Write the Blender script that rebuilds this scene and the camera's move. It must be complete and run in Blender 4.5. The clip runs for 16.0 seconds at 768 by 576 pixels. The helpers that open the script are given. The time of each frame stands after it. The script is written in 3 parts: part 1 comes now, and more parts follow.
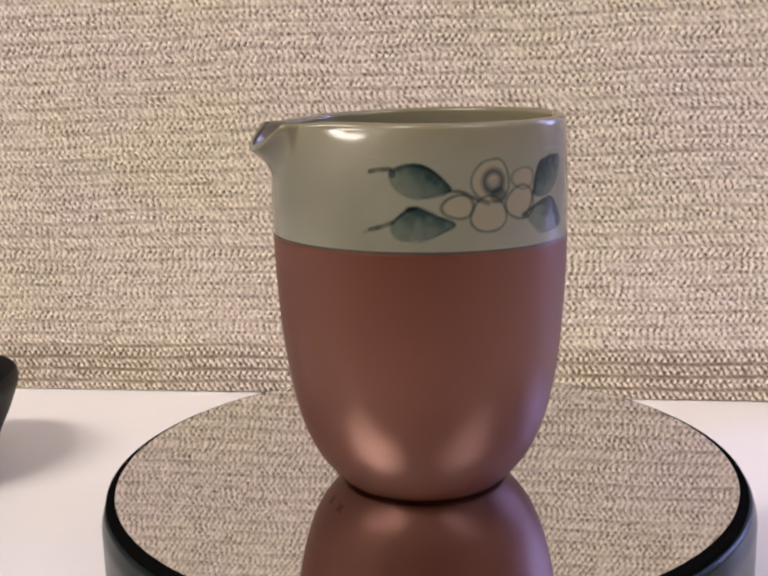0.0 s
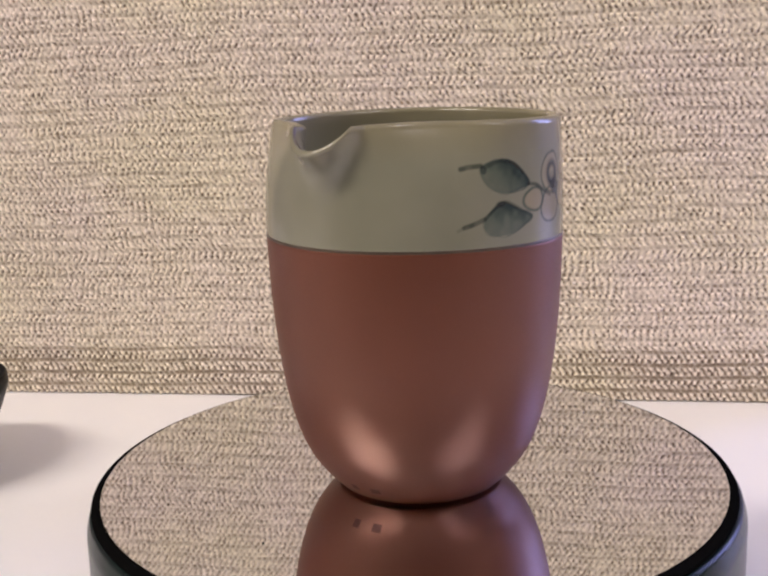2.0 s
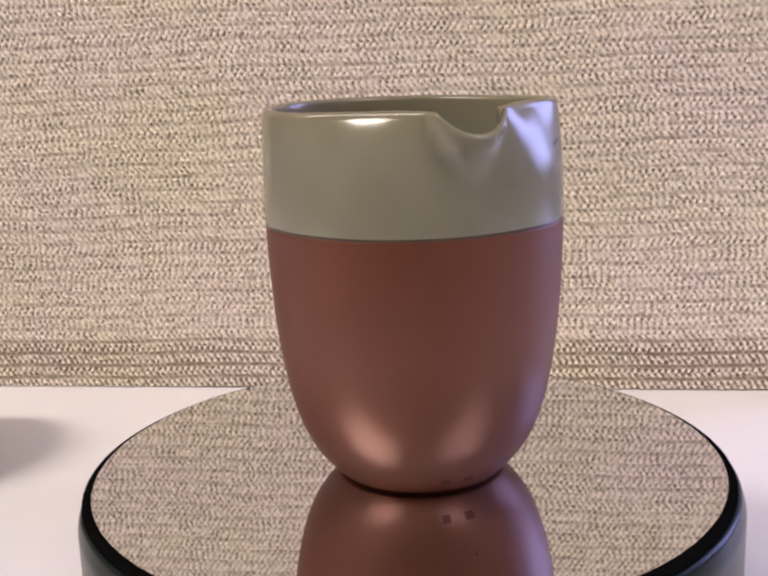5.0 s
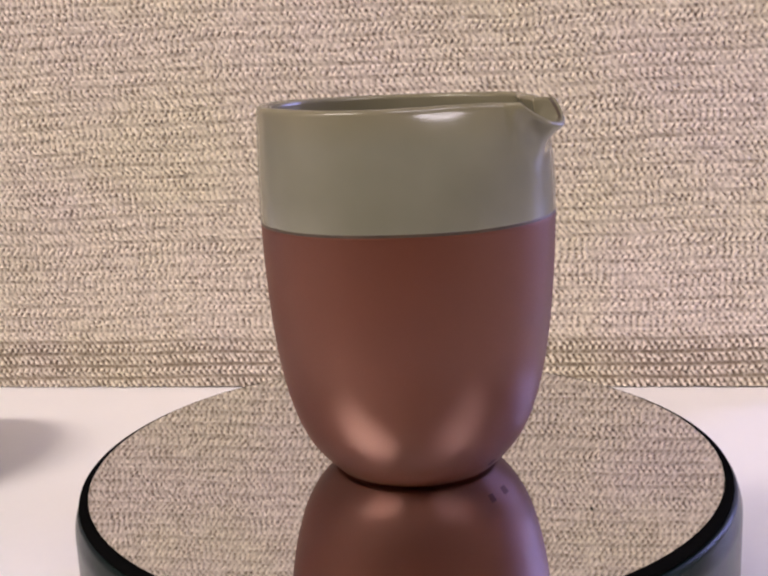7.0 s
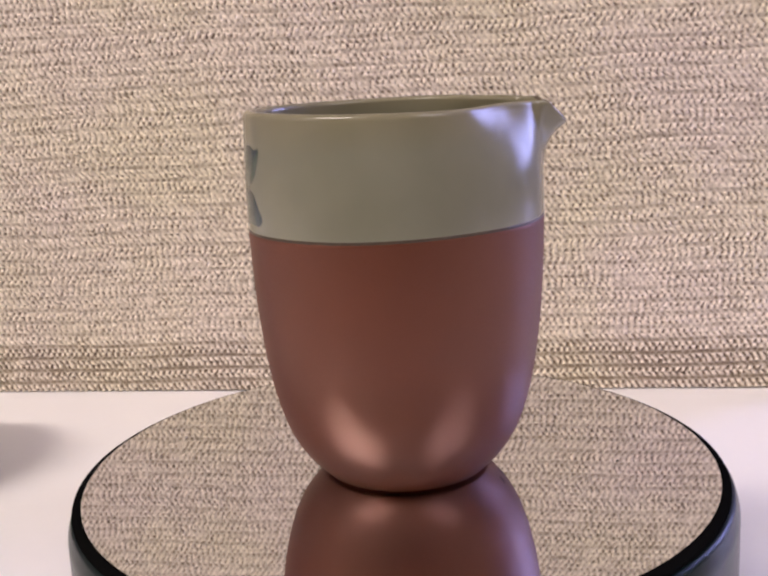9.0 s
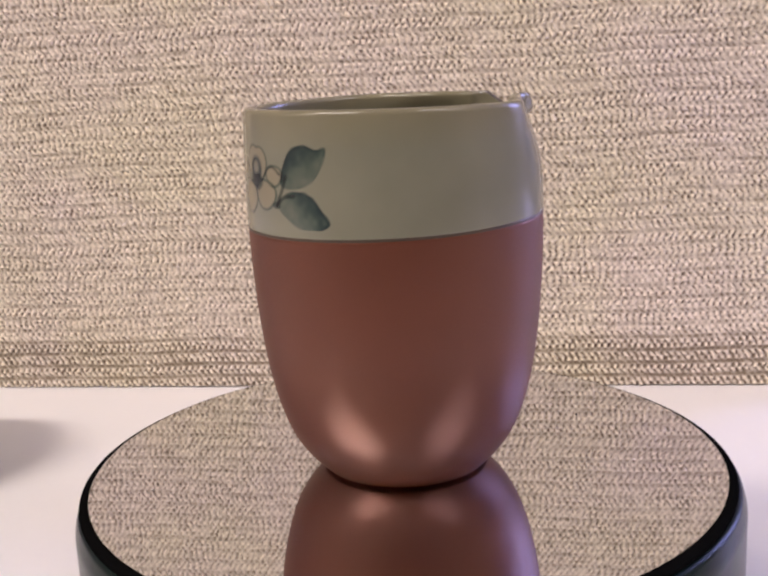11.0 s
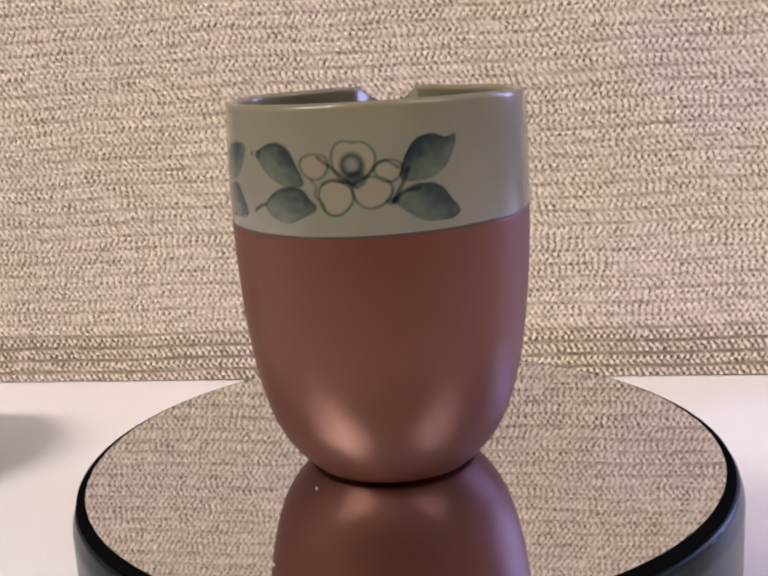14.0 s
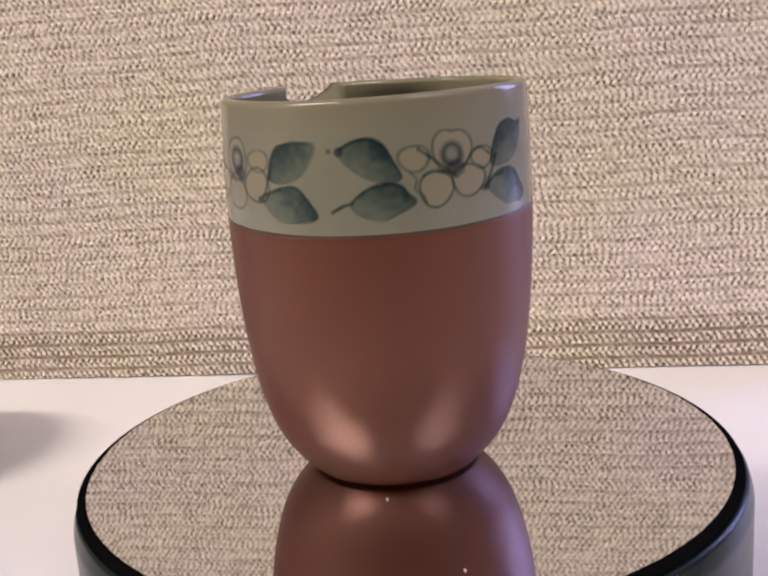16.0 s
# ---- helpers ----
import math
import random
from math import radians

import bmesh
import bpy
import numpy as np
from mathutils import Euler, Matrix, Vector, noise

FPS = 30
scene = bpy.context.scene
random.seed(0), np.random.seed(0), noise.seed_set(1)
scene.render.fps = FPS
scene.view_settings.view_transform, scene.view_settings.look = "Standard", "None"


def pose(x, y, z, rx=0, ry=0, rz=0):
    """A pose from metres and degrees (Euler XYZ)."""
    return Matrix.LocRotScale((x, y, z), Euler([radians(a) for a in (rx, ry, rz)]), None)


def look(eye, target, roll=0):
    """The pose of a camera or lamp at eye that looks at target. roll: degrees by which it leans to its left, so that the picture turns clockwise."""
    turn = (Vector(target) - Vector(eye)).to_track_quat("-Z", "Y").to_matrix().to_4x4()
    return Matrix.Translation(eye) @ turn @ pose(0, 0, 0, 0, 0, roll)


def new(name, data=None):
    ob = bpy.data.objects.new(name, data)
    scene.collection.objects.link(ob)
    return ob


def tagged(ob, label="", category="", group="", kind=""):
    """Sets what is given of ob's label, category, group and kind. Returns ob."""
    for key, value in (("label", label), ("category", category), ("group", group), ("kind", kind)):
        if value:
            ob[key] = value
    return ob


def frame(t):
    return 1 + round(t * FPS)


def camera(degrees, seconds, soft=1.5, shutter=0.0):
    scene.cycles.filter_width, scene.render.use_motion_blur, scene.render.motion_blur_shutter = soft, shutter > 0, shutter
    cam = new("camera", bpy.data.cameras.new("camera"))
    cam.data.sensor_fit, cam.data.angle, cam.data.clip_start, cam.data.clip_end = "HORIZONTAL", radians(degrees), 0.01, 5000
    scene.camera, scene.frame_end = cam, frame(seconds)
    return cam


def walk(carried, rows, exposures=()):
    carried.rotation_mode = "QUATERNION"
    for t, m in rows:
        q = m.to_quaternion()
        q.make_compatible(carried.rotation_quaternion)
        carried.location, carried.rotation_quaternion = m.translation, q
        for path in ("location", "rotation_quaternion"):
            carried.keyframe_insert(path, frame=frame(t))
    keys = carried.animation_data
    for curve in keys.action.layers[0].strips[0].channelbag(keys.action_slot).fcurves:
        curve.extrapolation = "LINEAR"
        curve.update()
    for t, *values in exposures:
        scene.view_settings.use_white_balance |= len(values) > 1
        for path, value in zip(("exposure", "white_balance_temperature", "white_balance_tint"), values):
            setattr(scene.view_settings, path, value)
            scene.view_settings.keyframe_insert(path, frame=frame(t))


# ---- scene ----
cam = camera(40.0, 16.0, soft=2.4)
walk(cam, [
    (0.0, pose(0.0252, -0.2300, 0.1403, 77.53, 1.52, 7.92)),
    (0.5, pose(0.0252, -0.2294, 0.1398, 77.54, 1.49, 7.82)),
    (1.0, pose(0.0274, -0.2282, 0.1400, 77.55, 1.82, 7.77)),
    (1.5, pose(0.0275, -0.2280, 0.1397, 77.51, 1.68, 7.71)),
    (2.0, pose(0.0275, -0.2278, 0.1400, 77.60, 1.73, 7.80)),
    (2.5, pose(0.0283, -0.2279, 0.1394, 77.46, 1.78, 7.81)),
    (3.0, pose(0.0276, -0.2279, 0.1388, 77.42, 1.86, 7.85)),
    (3.5, pose(0.0268, -0.2275, 0.1386, 77.25, 1.83, 7.52)),
    (4.0, pose(0.0258, -0.2257, 0.1393, 77.12, 1.88, 7.35)),
    (6.5, pose(0.0274, -0.2244, 0.1396, 77.00, 2.30, 7.00)),
    (7.0, pose(0.0267, -0.2251, 0.1390, 77.04, 2.34, 6.96)),
    (7.5, pose(0.0267, -0.2251, 0.1390, 77.04, 2.37, 6.91)),
    (8.0, pose(0.0280, -0.2247, 0.1392, 77.00, 2.66, 6.98)),
    (8.5, pose(0.0282, -0.2236, 0.1398, 77.07, 2.50, 6.92)),
    (9.0, pose(0.0275, -0.2229, 0.1400, 76.96, 2.64, 6.82)),
    (11.5, pose(0.0266, -0.2232, 0.1398, 76.75, 2.57, 7.06)),
    (12.0, pose(0.0274, -0.2236, 0.1395, 76.65, 2.61, 7.11)),
    (12.5, pose(0.0267, -0.2235, 0.1392, 76.46, 2.60, 7.12)),
    (13.0, pose(0.0270, -0.2225, 0.1390, 76.30, 2.68, 7.16)),
    (13.5, pose(0.0278, -0.2218, 0.1396, 76.42, 2.85, 7.00)),
    (14.0, pose(0.0278, -0.2224, 0.1397, 76.38, 2.97, 7.01)),
    (14.5, pose(0.0284, -0.2215, 0.1397, 76.20, 3.18, 6.96)),
    (15.0, pose(0.0278, -0.2205, 0.1408, 76.22, 3.38, 7.02)),
    (15.5, pose(0.0277, -0.2204, 0.1398, 76.02, 3.44, 7.08)),
    (16.0, pose(0.0277, -0.2189, 0.1403, 75.82, 3.56, 7.06)),
], exposures=[(0.0, 0.0, 6500, 8), (4.0, 0.0, 6500, 10), (8.5, 0.0, 6500, 13), (12.5, 0.0, 6500, 12), (16.0, 0.0, 6500, 10)])

TABLE = 0.0            # table top
DECK = 0.0475          # top of the mirrored turntable
BACK = 0.1902          # face of the woven backdrop
FLOOR, CEILING = -0.75, 1.75

# ---- light: two warm ceiling lamps, a cool window to the right ----
world = bpy.data.worlds.new("world")
scene.world = world
world.use_nodes = True
wn = world.node_tree.nodes
sky = wn.new("ShaderNodeTexSky")
sky.sky_type, sky.sun_disc, sky.sun_elevation, sky.sun_rotation = "NISHITA", False, radians(20), radians(200)
world.node_tree.links.new(sky.outputs[0], wn["Background"].inputs[0])
wn["Background"].inputs[1].default_value = 0.06


def area(name, m, wide, high, watts, colour):
    data = bpy.data.lights.new(name, "AREA")
    data.shape, data.size, data.size_y, data.energy, data.color = "RECTANGLE", wide, high, watts, colour
    lamp = new(name, data)
    lamp.matrix_world = m
    return lamp


area("ceiling_light_left", look((-1.15, -0.85, 1.70), (-1.15, -0.85, 0)), 1.20, 0.25, 41, (1.0, 0.885, 0.80))
area("ceiling_light_right", look((1.25, -0.80, 1.70), (1.25, -0.80, 0)), 1.20, 0.25, 17.0, (1.0, 0.90, 0.97))
area("window_light", look((2.02, 1.45, 0.85), (0, 0, 0.1)), 0.80, 1.35, 29, (0.42, 0.44, 1.0))


# ---- helpers of the scene ----
def mat(name, colour=(0.5, 0.5, 0.5), rough=0.5, metal=0.0, spec=0.5):
    m = bpy.data.materials.new(name)
    m.use_nodes = True
    b = m.node_tree.nodes["Principled BSDF"]
    b.inputs["Base Color"].default_value = (*colour, 1)
    b.inputs["Roughness"].default_value = rough
    b.inputs["Metallic"].default_value = metal
    b.inputs["Specular IOR Level"].default_value = spec
    return m, m.node_tree.nodes, m.node_tree.links, b


def noise_node(n, l, scale, detail=3.0, coord=None):
    t = n.new("ShaderNodeTexNoise")
    t.inputs["Scale"].default_value = scale
    t.inputs["Detail"].default_value = detail
    if coord:
        l.new(coord, t.inputs["Vector"])
    return t


def ramp(n, l, fac, stops):
    r = n.new("ShaderNodeValToRGB")
    e = r.color_ramp.elements
    while len(e) < len(stops):
        e.new(0.5)
    for el, (p, c) in zip(e, stops):
        el.position, el.color = p, (*c, 1)
    l.new(fac, r.inputs[0])
    return r


def bump(n, l, b, height, strength, dist):
    k = n.new("ShaderNodeBump")
    k.inputs["Strength"].default_value, k.inputs["Distance"].default_value = strength, dist
    l.new(height, k.inputs["Height"])
    l.new(k.outputs[0], b.inputs["Normal"])


def scaled(colour, k):
    return tuple(c * k for c in colour)


def mottled(name, colour, rough, big, fine, spread=0.12, relief=0.15, depth=0.0005, spec=0.5):
    """A material with variation at two scales and a fine relief."""
    m, n, l, b = mat(name, colour, rough, 0, spec)
    co = n.new("ShaderNodeTexCoord").outputs["Object"]
    a, f = noise_node(n, l, big, 3, co), noise_node(n, l, fine, 4, co)
    mix = n.new("ShaderNodeMath")
    mix.operation = "MULTIPLY_ADD"
    l.new(f.outputs[0], mix.inputs[0])
    mix.inputs[1].default_value = 0.35
    l.new(a.outputs[0], mix.inputs[2])
    r = ramp(n, l, mix.outputs[0], [(0.35, scaled(colour, 1 - spread)), (0.95, scaled(colour, 1 + spread))])
    l.new(r.outputs[0], b.inputs["Base Color"])
    bump(n, l, b, f.outputs[0], relief, depth)
    return m


WHITE = mottled("white_table_laminate", (0.90, 0.885, 0.88), 0.42, 6, 300, 0.02, 0.05, 0.0001)
WALL = mottled("room_wall_paint", (0.62, 0.56, 0.50), 0.8, 2, 60, 0.06)
DUSK = mottled("dim_reflection_wall", (0.10, 0.09, 0.085), 0.8, 2, 60, 0.06)
CEIL = mottled("ceiling_paint", (0.75, 0.72, 0.68), 0.9, 2, 60, 0.04)
CARPET = mottled("floor_carpet", (0.16, 0.13, 0.11), 0.95, 3, 200, 0.2, 0.4, 0.003)
BLACK = mottled("glossy_black_plastic", (0.007, 0.015, 0.0125), 0.26, 20, 700, 0.15, 0.02, 0.0001, 0.16)
RUBBER = mottled("matt_black_rubber", (0.004, 0.004, 0.004), 0.6, 30, 900, 0.2, 0.05, 0.0001, 0.0)
LINT = mottled("pale_lint", (0.6, 0.55, 0.5), 0.9, 900, 3000, 0.1)
BOWL = mottled("dark_bowl_glaze", (0.010, 0.0095, 0.008), 0.5, 40, 500, 0.25, 0.1, 0.0002, 0.2)
FRAME = mottled("window_frame_paint", (0.7, 0.7, 0.7), 0.4, 5, 80, 0.03)
BOARD = mottled("backing_board", (0.35, 0.28, 0.22), 0.8, 8, 120, 0.1)


def clay_material():
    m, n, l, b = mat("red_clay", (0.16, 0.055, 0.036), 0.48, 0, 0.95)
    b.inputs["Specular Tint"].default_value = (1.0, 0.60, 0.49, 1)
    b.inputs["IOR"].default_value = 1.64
    co = n.new("ShaderNodeTexCoord").outputs["Object"]
    a, f = noise_node(n, l, 45, 3, co), noise_node(n, l, 2600, 2, co)
    r = ramp(n, l, a.outputs[0], [(0.3, (0.076, 0.0150, 0.0022)), (0.7, (0.094, 0.0192, 0.0032))])
    l.new(r.outputs[0], b.inputs["Base Color"])
    r2 = ramp(n, l, f.outputs[0], [(0.3, (0.45,) * 3), (0.7, (0.52,) * 3)])
    l.new(r2.outputs[0], b.inputs["Roughness"])
    bump(n, l, b, f.outputs[0], 0.12, 0.00008)
    return m


def glaze_material(painted):
    """Celadon glaze; on the painted patches the brushwork's tint lies under the gloss."""
    m, n, l, b = mat("celadon_glaze_painted" if painted else "celadon_glaze", (0.23, 0.225, 0.16), 0.19, 0, 0.6)
    co = n.new("ShaderNodeTexCoord").outputs["Object"]
    a, f = noise_node(n, l, 60, 3, co), noise_node(n, l, 900, 2, co)
    r = ramp(n, l, a.outputs[0], [(0.3, (0.214, 0.210, 0.146)), (0.7, (0.246, 0.240, 0.170))])
    xyz = n.new("ShaderNodeSeparateXYZ")
    l.new(co, xyz.inputs[0])
    band = n.new("ShaderNodeMapRange")
    band.inputs["From Min"].default_value, band.inputs["From Max"].default_value = 0.0725, 0.0795
    l.new(xyz.outputs["Z"], band.inputs["Value"])
    warm = n.new("ShaderNodeMix")
    warm.data_type, warm.blend_type = "RGBA", "MULTIPLY"
    l.new(band.outputs[0], warm.inputs[0])
    l.new(r.outputs[0], warm.inputs[6])
    warm.inputs[7].default_value = (1.01, 0.94, 0.83, 1)
    out = warm.outputs[2]
    if painted:
        at = n.new("ShaderNodeAttribute")
        at.attribute_name = "brush"
        mx = n.new("ShaderNodeMix")
        mx.data_type, mx.blend_type = "RGBA", "MULTIPLY"
        mx.inputs[0].default_value = 1.0
        l.new(out, mx.inputs[6])
        l.new(at.outputs["Color"], mx.inputs[7])
        out = mx.outputs[2]
    l.new(out, b.inputs["Base Color"])
    bump(n, l, b, f.outputs[0], 0.05, 0.0001)
    return m


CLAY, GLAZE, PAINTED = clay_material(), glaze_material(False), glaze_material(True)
EDGE = mottled("thin_brown_glaze", (0.060, 0.040, 0.022), 0.4, 200, 2500, 0.35, 0.1, 0.0001)
MIRROR = mat("mirror", (0.81, 0.80, 0.82), 0.018, 1.0)[0]
STAMP = mottled("red_seal_ink", (0.074, 0.016, 0.006), 0.6, 300, 2000, 0.3, 0.1, 0.0001, 0.45)
GLASS = mat("window_glass", (1, 1, 1), 0.02)[0]
GLASS.node_tree.nodes["Principled BSDF"].inputs["Transmission Weight"].default_value = 1.0


def weave_material(name, light, dark):
    m, n, l, b = mat(name, light, 0.85, 0, 0.2)
    # carries random loop tint plus the painted shade of the gaps
    at = n.new("ShaderNodeAttribute")
    at.attribute_name = "yarn"
    co = n.new("ShaderNodeTexCoord").outputs["Object"]
    f = noise_node(n, l, 2500, 3, co)
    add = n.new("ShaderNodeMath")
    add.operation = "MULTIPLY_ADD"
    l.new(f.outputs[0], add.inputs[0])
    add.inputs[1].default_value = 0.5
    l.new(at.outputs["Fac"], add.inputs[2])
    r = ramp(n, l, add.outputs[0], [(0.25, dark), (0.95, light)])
    big = noise_node(n, l, 16, 2, co)
    dye = ramp(n, l, big.outputs[0], [(0.35, (1.0, 1.0, 0.90)), (0.65, (1.0, 0.975, 0.99))])
    mx = n.new("ShaderNodeMix")
    mx.data_type, mx.blend_type = "RGBA", "MULTIPLY"
    mx.inputs[0].default_value = 1.0
    l.new(r.outputs[0], mx.inputs[6])
    l.new(dye.outputs[0], mx.inputs[7])
    l.new(mx.outputs[2], b.inputs["Base Color"])
    bump(n, l, b, f.outputs[0], 0.3, 0.0002)
    return m


WEFT = weave_material("beige_weft_shaded_gaps", (0.97, 0.885, 0.775), (0.26, 0.205, 0.150))
WARP = mottled("brown_warp_yarn", (0.20, 0.16, 0.12), 0.9, 60, 1500, 0.3, 0.3, 0.0003)


def mesh_object(name, verts, faces, material, parent=None, label="", smooth=True, quads=None):
    me = bpy.data.meshes.new(name)
    if quads is not None:
        me.vertices.add(len(verts))
        me.vertices.foreach_set("co", np.asarray(verts, np.float32).ravel())
        me.loops.add(quads.size)
        me.loops.foreach_set("vertex_index", quads.astype(np.int32).ravel())
        me.polygons.add(len(quads))
        me.polygons.foreach_set("loop_start", np.arange(0, quads.size, 4, dtype=np.int32))
        me.update(calc_edges=True)
        me.validate()
    else:
        me.from_pydata([tuple(v) for v in verts], [], faces)
        me.update()
    me.shade_smooth() if smooth else me.shade_flat()
    me.materials.append(material)
    ob = new(name, me)
    if parent:
        ob.parent = parent
    if label:
        ob["label"] = label
    return ob


def part(name, bm, material, parent, label="", smooth=False):
    me = bpy.data.meshes.new(name)
    bm.to_mesh(me)
    bm.free()
    if smooth:
        me.shade_smooth()
    me.materials.append(material)
    ob = new(name, me)
    if parent:
        ob.parent = parent
    if label:
        ob["label"] = label
    return ob


def box(x0, x1, y0, y1, z0, z1, bevel=0.0):
    bm = bmesh.new()
    bmesh.ops.create_cube(bm, size=1, matrix=Matrix.Translation(((x0 + x1) / 2, (y0 + y1) / 2, (z0 + z1) / 2)) @ Matrix.Diagonal((x1 - x0, y1 - y0, z1 - z0, 1)))
    if bevel:
        bmesh.ops.bevel(bm, geom=bm.edges[:], offset=bevel, segments=3, affect="EDGES", profile=0.5)
    return bm


def grid_quads(rows, cols, closed=False):
    """Quads of a grid of rows x cols points; closed joins the last column to the first."""
    i, j = np.meshgrid(np.arange(rows - 1), np.arange(cols if closed else cols - 1), indexing="ij")
    k = (j + 1) % cols
    return np.stack([i * cols + j, i * cols + k, (i + 1) * cols + k, (i + 1) * cols + j], -1).reshape(-1, 4)


def lathe(name, profile, material, parent=None, label="", steps=128):
    """Turns a profile of (radius, height) about the z axis."""
    pr = np.array(profile, float)
    a = np.linspace(0, 2 * math.pi, steps, endpoint=False)
    v = np.stack([pr[:, :1] * np.cos(a), pr[:, :1] * np.sin(a), pr[:, 1:] + 0 * a], -1).reshape(-1, 3)
    return mesh_object(name, v, None, material, parent, label, quads=grid_quads(len(pr), steps, True))


def rounded(points, radius, n=6):
    """A profile with its inner corners rounded."""
    pts = [Vector(p) for p in points]
    out = [pts[0]]
    for a, b, c in zip(pts, pts[1:], pts[2:]):
        r = min(radius, (a - b).length * 0.45, (c - b).length * 0.45)
        p, q = b + (a - b).normalized() * r, b + (c - b).normalized() * r
        for i in range(n + 1):
            t = i / n
            out.append(p * (1 - t) ** 2 + b * 2 * t * (1 - t) + q * t * t)
    out.append(pts[-1])
    return [tuple(p) for p in out]


# ---- the room: unseen walls, floor and ceiling added for bounce light and reflections ----
def room():
    def piece(name, bm, material, label, category):
        return tagged(part(name, bm, material, None), label, category, "", "structure")
    piece("floor", box(-2, 2, -2.4, 2, FLOOR - 0.1, FLOOR), CARPET, "dark brown carpet of the room", "floor")
    piece("ceiling", box(-2, 2, -2.4, 2, CEILING, CEILING + 0.1), CEIL, "plain off-white painted ceiling", "ceiling")
    piece("wall_left", box(-2.1, -2, -2.5, 2.1, FLOOR, CEILING), WALL, "plain beige painted wall", "wall")
    piece("wall_back", box(-2, 2, 2, 2.1, FLOOR, CEILING), WALL, "plain beige painted wall", "wall")
    # unseen wall, kept dark so the pitcher's front gets less fill and reflection
    piece("wall_front", box(-2, 2, -2.5, -2.4, FLOOR, CEILING), DUSK, "unseen dark grey-brown wall, added to dim the pitcher's front", "wall")
    y0, y1, z0, z1 = 1.02, 1.90, 0.14, 1.56
    bm = bmesh.new()
    for b in ((-2.5, y0, FLOOR, CEILING), (y1, 2.1, FLOOR, CEILING), (y0, y1, FLOOR, z0), (y0, y1, z1, CEILING)):
        bmesh.ops.create_cube(bm, size=1, matrix=Matrix.Translation((2.05, (b[0] + b[1]) / 2, (b[2] + b[3]) / 2)) @ Matrix.Diagonal((0.1, b[1] - b[0], b[3] - b[2], 1)))
    piece("wall_right", bm, WALL, "plain beige painted wall with a window", "wall")
    win = tagged(new("window_1"), "tall window with a white painted frame", "window", "", "structure")
    for a in ((y0, y0 + 0.03, z0, z1), (y1 - 0.03, y1, z0, z1), (y0 + 0.03, y1 - 0.03, z0, z0 + 0.03), (y0 + 0.03, y1 - 0.03, z1 - 0.03, z1)):
        part("window_frame", box(2.03, 2.08, *a), FRAME, win)
    pane = part("pane", box(2.052, 2.056, y0 + 0.03, y1 - 0.03, z0 + 0.03, z1 - 0.03), GLASS, win)
    pane.visible_shadow = False


def table():
    t = tagged(new("table"), "white laminate table top, clean and smooth", "table", "", "")
    part("tabletop", box(-0.7, 0.7, -0.31, 0.45, TABLE - 0.025, TABLE, 0.003), WHITE, t)
    for x in (-0.64, 0.64):
        for y in (-0.25, 0.39):
            part("leg", box(x - 0.025, x + 0.025, y - 0.025, y + 0.025, FLOOR, TABLE - 0.025), BLACK, t)


